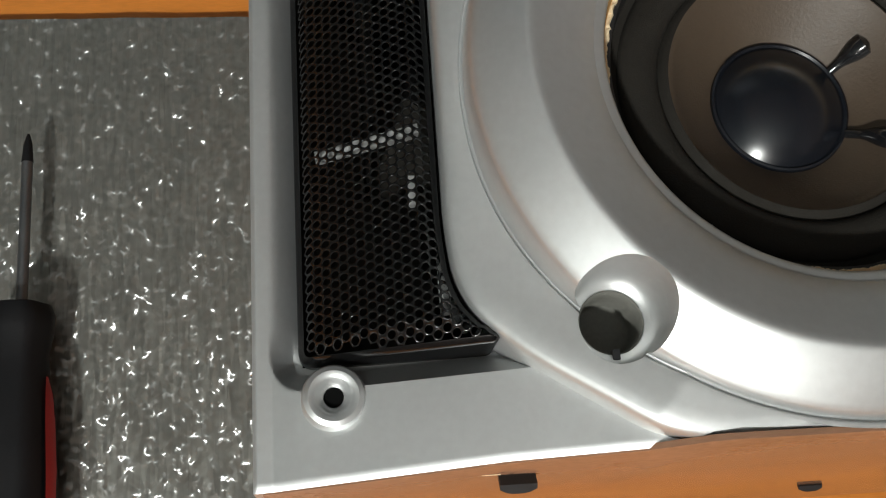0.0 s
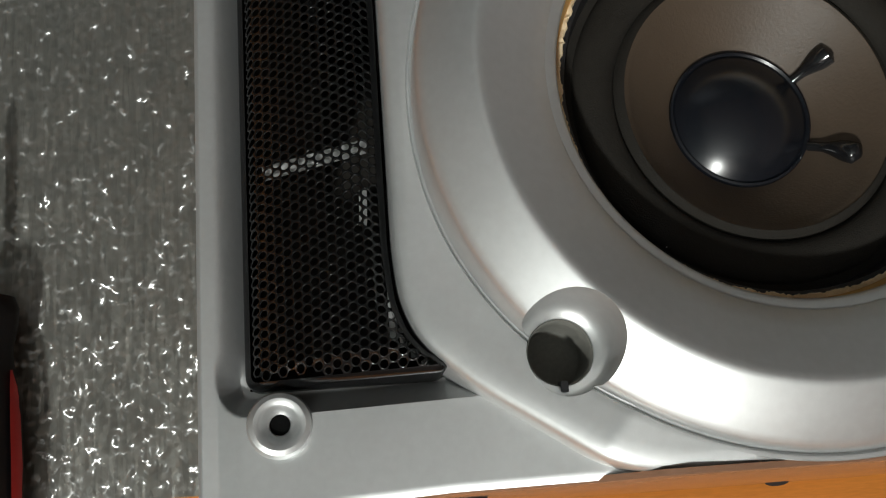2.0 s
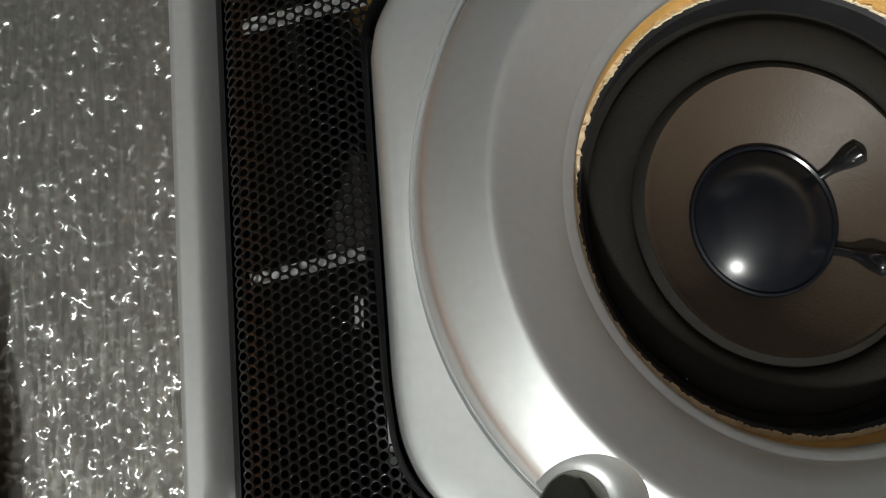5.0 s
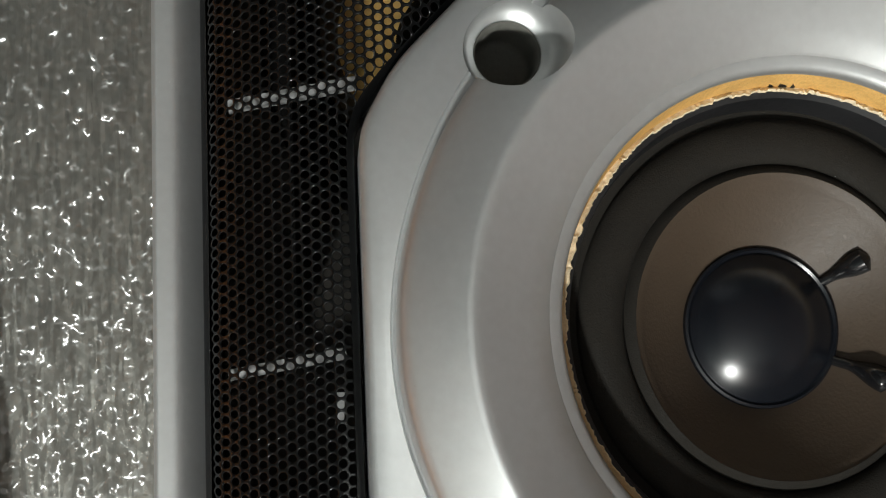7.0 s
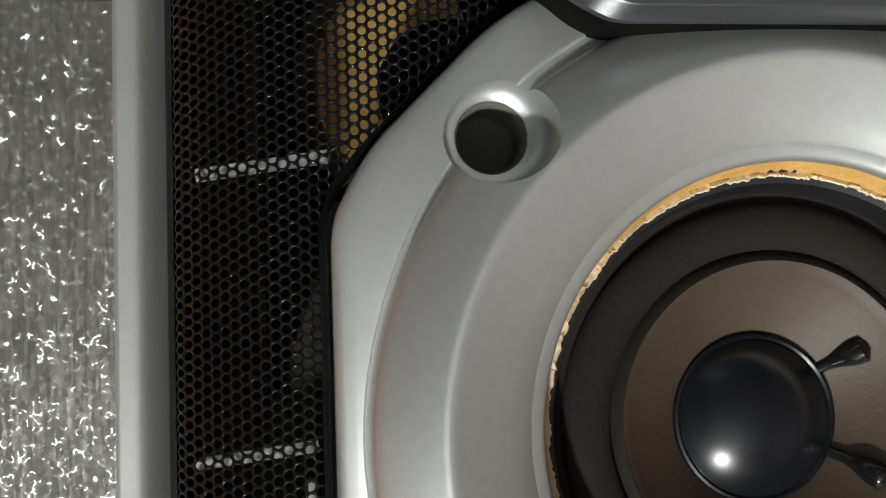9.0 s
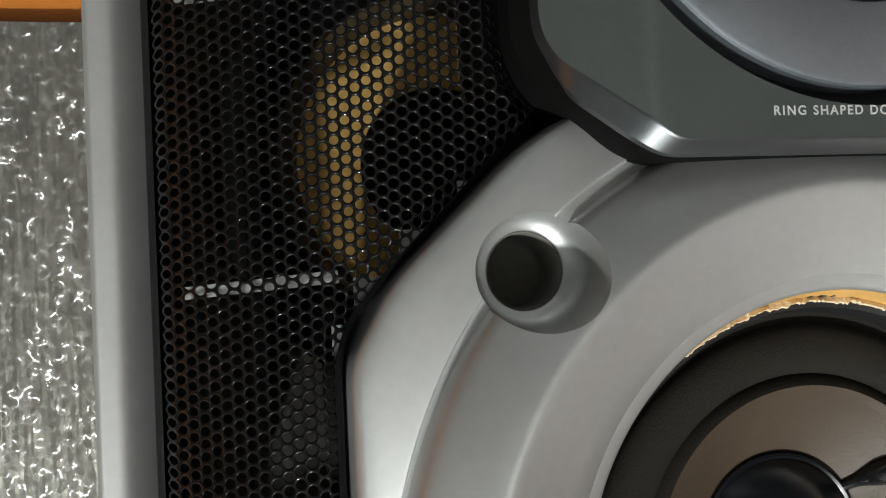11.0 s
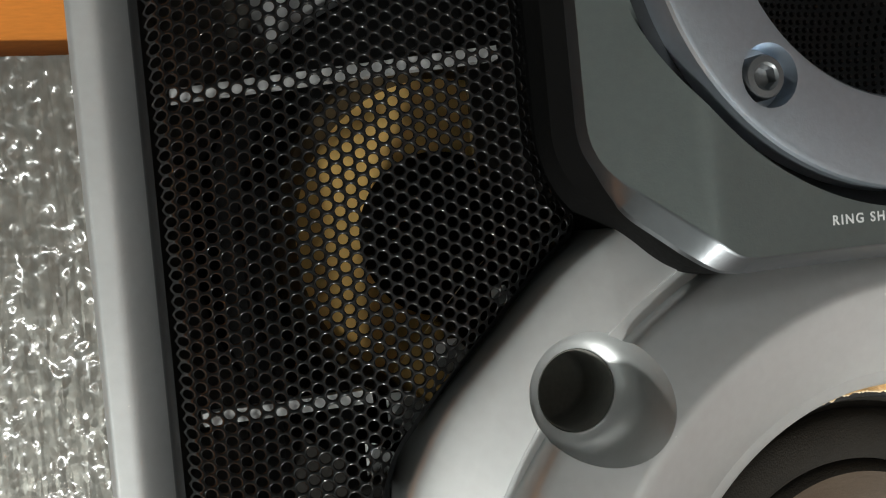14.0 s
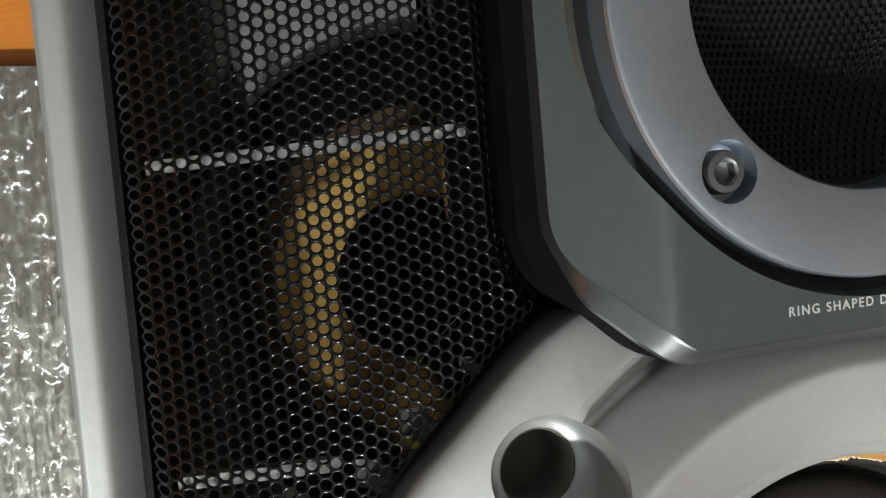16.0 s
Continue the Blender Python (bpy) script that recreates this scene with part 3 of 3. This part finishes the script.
def star_radius(poly, cx, cy, a):
    dx, dy, best = math.cos(a), math.sin(a), 6.0
    for i in range(len(poly)):
        (x0, y0), (x1, y1) = poly[i - 1], poly[i]
        ex, ey = x1 - x0, y1 - y0
        den = dx * ey - dy * ex
        if abs(den) > 1e-9:
            t = ((x0 - cx) * ey - (y0 - cy) * ex) / den
            q = ((x0 - cx) * dy - (y0 - cy) * dx) / den
            if t > 0 and -1e-6 <= q <= 1 + 1e-6:
                best = t
    return best


def tweeter_plate():
    top = round_corners(PLATE_TOP + [(2 * TX - x, y) for x, y in PLATE_TOP[::-1]], 0.3, 6)
    low = round_corners(PLATE_LOW + [(2 * TX - x, y) for x, y in PLATE_LOW[::-1]], 0.3, 6)
    n, rows, face, bevel, wall = 720, 30, ([], []), ([], []), ([], [])
    for i in range(n):
        a = 2 * math.pi * i / n
        c, q = math.cos(a), math.sin(a)
        rt, rl = star_radius(top, TX, TY, a), star_radius(low, TX, TY, a)
        face[0].append((TX + 4.58 * c, TY + 4.58 * q, 23.9))
        for k in range(rows):
            r = 4.64 + (rt - 4.64) * k / (rows - 1)
            face[0].append((TX + r * c, TY + r * q, plate_height(TX + r * c)))
        z = plate_height(TX + rt * c)
        thin = 0.12 + 0.88 * (1 - smoothstep(16.3, 17.0, TY + rt * q))
        for t, drop in ((-0.02, 0.0), (0.06, 0.010), (0.13, 0.03), (0.92, 0.25), (1.0, 0.36)):
            r = rt + (rl - rt) * t * thin
            bevel[0].append((TX + r * c, TY + r * q, z - drop + 0.003))
        for t, zz in ((0.96 * thin, z - 0.31), (1.0, z - 0.62), (1.0, 22.2), (1.0, 19.5)):
            r = rt + (rl - rt) * t
            wall[0].append((TX + r * c, TY + r * q, min(zz, z - 0.31)))
    for (v, f), k in ((face, rows + 1), (bevel, 5), (wall, 4)):
        for i in range(n):
            j = (i + 1) % n
            for r in range(k - 1):
                f.append((i * k + r, j * k + r, j * k + r + 1, i * k + r + 1))
    ob = solid("tweeter_plate", face[0], face[1], GUNMETAL, speaker, "dark grey faceted tweeter plate with bevelled edges", 14)
    solid("bevel", bevel[0], bevel[1], BEVEL, ob, "polished dark steel bevelled edge", 30)
    solid("plate_skirt", wall[0], wall[1], BLACK_MATT, ob, "black skirt below the plate", 30)
    return ob


plate = tweeter_plate()
tweeter = new("tweeter")
tweeter.parent = speaker
tweeter["label"] = "tweeter with a steel-grey bolted ring"
lathe("ring_seat", [(4.64, 24.0), (4.3, 23.85), (3.0, 23.8)], (TX, TY), BLACK_PLASTIC, tweeter, "dark gap round the ring", 128)


def bolt_ring():
    body = lathe("ring", [(4.36, 23.7), (4.36, 24.38), (4.33, 24.43), (4.27, 24.45), (3.1, 24.42), (3.02, 24.40), (2.98, 24.34), (2.94, 23.9), (2.94, 23.6)], (TX, TY), STEEL, None, "", 160, True)
    for i in range(4):
        a = math.pi / 4 + math.pi / 2 * i
        cut = lathe("cutter", [(0.0, 25), (0.47, 25), (0.47, 24.1), (0.45, 24.02), (0.0, 24.02)], (TX + 3.62 * math.cos(a), TY + 3.62 * math.sin(a)), STEEL, None, "", 48)
        mod = body.modifiers.new("bore", "BOOLEAN")
        mod.operation, mod.solver, mod.object = "DIFFERENCE", "EXACT", cut
        bpy.context.view_layer.update()
        me = bpy.data.meshes.new_from_object(body.evaluated_get(bpy.context.evaluated_depsgraph_get()))
        body.modifiers.clear()
        old, body.data = body.data, me
        bpy.data.meshes.remove(old)
        cm = cut.data
        bpy.data.objects.remove(cut)
        bpy.data.meshes.remove(cm)
    for p in body.data.polygons:
        p.use_smooth = True
    body.data.set_sharp_from_angle(angle=radians(30))
    body.data.name = "ring"
    body.parent = tweeter
    body["label"] = "steel-grey metallic ring with four bolt recesses"
    return body


bolt_ring()


def socket_bolt(x, y):
    n, v, f = 36, [], []
    for i in range(n):
        a = 2 * math.pi * i / n
        h = 0.165 / max(math.cos((a + 0.35) % (math.pi / 3) - math.pi / 6), 0.5)
        c, s = math.cos(a), math.sin(a)
        for r, z in ((0.33, 24.0), (0.33, 24.28), (0.30, 24.34), (0.21, 24.35), (h, 24.32), (h * 0.98, 24.14), (0.05, 24.10)):
            v.append((x + r * c, y + r * s, z))
    k = 7
    for i in range(n):
        j = (i + 1) % n
        for r in range(k - 1):
            f.append((i * k + r, j * k + r, j * k + r + 1, i * k + r + 1))
    f.append(tuple(i * k + k - 1 for i in range(n)))
    return solid("socket_bolt", v, f, SHAFT, tweeter, "hexagon socket bolt", 30)


for i in range(4):
    a = math.pi / 4 + math.pi / 2 * i
    socket_bolt(TX + 3.62 * math.cos(a), TY + 3.62 * math.sin(a))


def tweeter_mesh():
    """A dished sheet of small dimples behind the ring."""
    lathe("dish", [(2.96, 23.7), (2.9, 23.5), (2.4, 23.1), (1.6, 22.8), (0.8, 22.65), (0.0, 22.6)], (TX, TY), BLACK_PLASTIC, tweeter, "black dished backing", 96)
    bm = bmesh.new()
    step = 0.16
    for row in range(-20, 21):
        for c in range(-20, 21):
            x, y = (c + (0.5 if row % 2 else 0)) * step, row * step * 0.866
            q = math.hypot(x, y)
            if q < 2.85:
                z = 22.62 + 1.0 * (q / 2.9) ** 2.2
                bmesh.ops.create_cone(bm, cap_ends=True, segments=6, radius1=0.05, radius2=0.025, depth=0.05, matrix=Matrix.Translation(((TX + x) / 100, (TY + y) / 100, z / 100 + 0.0005)) @ Matrix.Diagonal((0.01, 0.01, 0.01, 1)))
    me = bpy.data.meshes.new("mesh_screen")
    bm.to_mesh(me)
    bm.free()
    finish("mesh_screen", me, BLACK_METAL, tweeter, "black dimpled protective screen", 0)


tweeter_mesh()


def lettering(text, x, y, z, size, mat, parent):
    c = bpy.data.curves.new("lettering", "FONT")
    c.body, c.size, c.extrude, c.align_x = text, size, 0.00002, "LEFT"
    c.offset, c.space_character = 0.00004, 1.28
    ob = new("lettering", c)
    bpy.context.view_layer.update()
    me = bpy.data.meshes.new_from_object(ob.evaluated_get(bpy.context.evaluated_depsgraph_get()))
    bpy.data.objects.remove(ob)
    me.materials.append(mat)
    t = new("lettering", me)
    t.location = (x / 100, y / 100, z / 100)
    t.parent = parent
    t["label"] = "pale grey printed lettering"
    return t


lettering("RING SHAPED DOME", 10.30, 15.77, 24.455, 0.0020, INK, plate)

# clips along the bottom edge of the panel
for x, y, z in ((5.5, 0.53, 19.45), (17.17, 0.89, 7.95)):
    v, f = [], []
    for k, (w, d) in enumerate(((0.40, 0.0), (0.40, 0.16), (0.26, 0.26), (0.12, 0.30))):
        v += [(x - w, y - d * 0.6, z + 0.14 - 0.5 * d), (x + w, y - d * 0.6, z + 0.14 - 0.5 * d), (x + w, y + 0.5, z - 0.2 - 0.4 * d), (x - w, y + 0.5, z - 0.2 - 0.4 * d)]
    for r in range(3):
        for k in range(4):
            f.append((4 * r + k, 4 * r + (k + 1) % 4, 4 * r + 4 + (k + 1) % 4, 4 * r + 4 + k))
    f += [(0, 1, 2, 3), (12, 13, 14, 15)]
    solid("panel_clip", v, f, BLACK_PLASTIC, speaker, "black plastic panel clip", 30)

block("scrape", 4.72, 5.12, foot(4.9) - 0.075, foot(4.9) - 0.05, 19.62, 19.66, FIBRE, speaker, "pale scrape in the vinyl", 0)

# ---- screwdriver on the mat ----
driver = tagged(new("screwdriver"), "screwdriver with a black and red handle lying on the foil mat", "screwdriver")


def driver_part(name, stations, mat, label, n=24, side=None):
    v, f = [], []
    for y, r in stations:
        x0 = -10.45 + (y - 17) * -0.02
        for i in range(n):
            a = 2 * math.pi * i / n
            q = r * (1 + (0.05 * math.cos(6 * a) if name == "handle" else 0))
            v.append((x0 + q * math.cos(a), y, 2.02 + q * math.sin(a)))
    for j in range(len(stations) - 1):
        for i in range(n):
            f.append((j * n + i, j * n + (i + 1) % n, (j + 1) * n + (i + 1) % n, (j + 1) * n + i))
    f += [tuple(range(n)), tuple((len(stations) - 1) * n + i for i in range(n))]
    return solid(name, v, f, mat, driver, label, 40)


driver_part("shaft", [(16.7, 0.1), (16.5, 0.18), (15.8, 0.22), (9.6, 0.22)], SHAFT, "round steel shaft")
driver_part("tip", [(17.15, 0.05), (17.0, 0.1), (16.7, 0.17), (15.9, 0.235)], HANDLE, "blackened tip")
driver_part("handle", [(9.95, 0.8), (9.85, 1.08), (9.4, 1.24), (8.8, 1.22), (7.9, 1.06), (7.0, 1.12), (5.6, 1.36), (3.5, 1.46), (1.0, 1.44), (-0.4, 1.25), (-1.0, 0.8)], HANDLE, "black rubber handle")
for a0 in (0.25, math.pi - 0.25):
    v, f = [], []
    st = [(7.0, 1.15), (6.4, 1.27), (5.4, 1.40), (3.5, 1.50), (1.0, 1.48), (0.2, 1.4)]
    for j, (y, r) in enumerate(st):
        half = 0.28 * math.sin(math.pi * (j + 0.4) / (len(st) - 0.2))
        for i in range(5):
            a = a0 + half * (i - 2) / 2
            v.append((-10.45 + (y - 17) * -0.02 + (r + 0.02) * math.cos(a), y, 2.02 + (r + 0.02) * math.sin(a)))
            v.append((-10.45 + (y - 17) * -0.02 + (r - 0.2) * math.cos(a), y, 2.02 + (r - 0.2) * math.sin(a)))
    for j in range(len(st) - 1):
        for i in range(4):
            f.append((j * 10 + 2 * i, j * 10 + 2 * i + 2, (j + 1) * 10 + 2 * i + 2, (j + 1) * 10 + 2 * i))
    solid("grip_insert", v, f, RED, driver, "red plastic grip insert", 40)
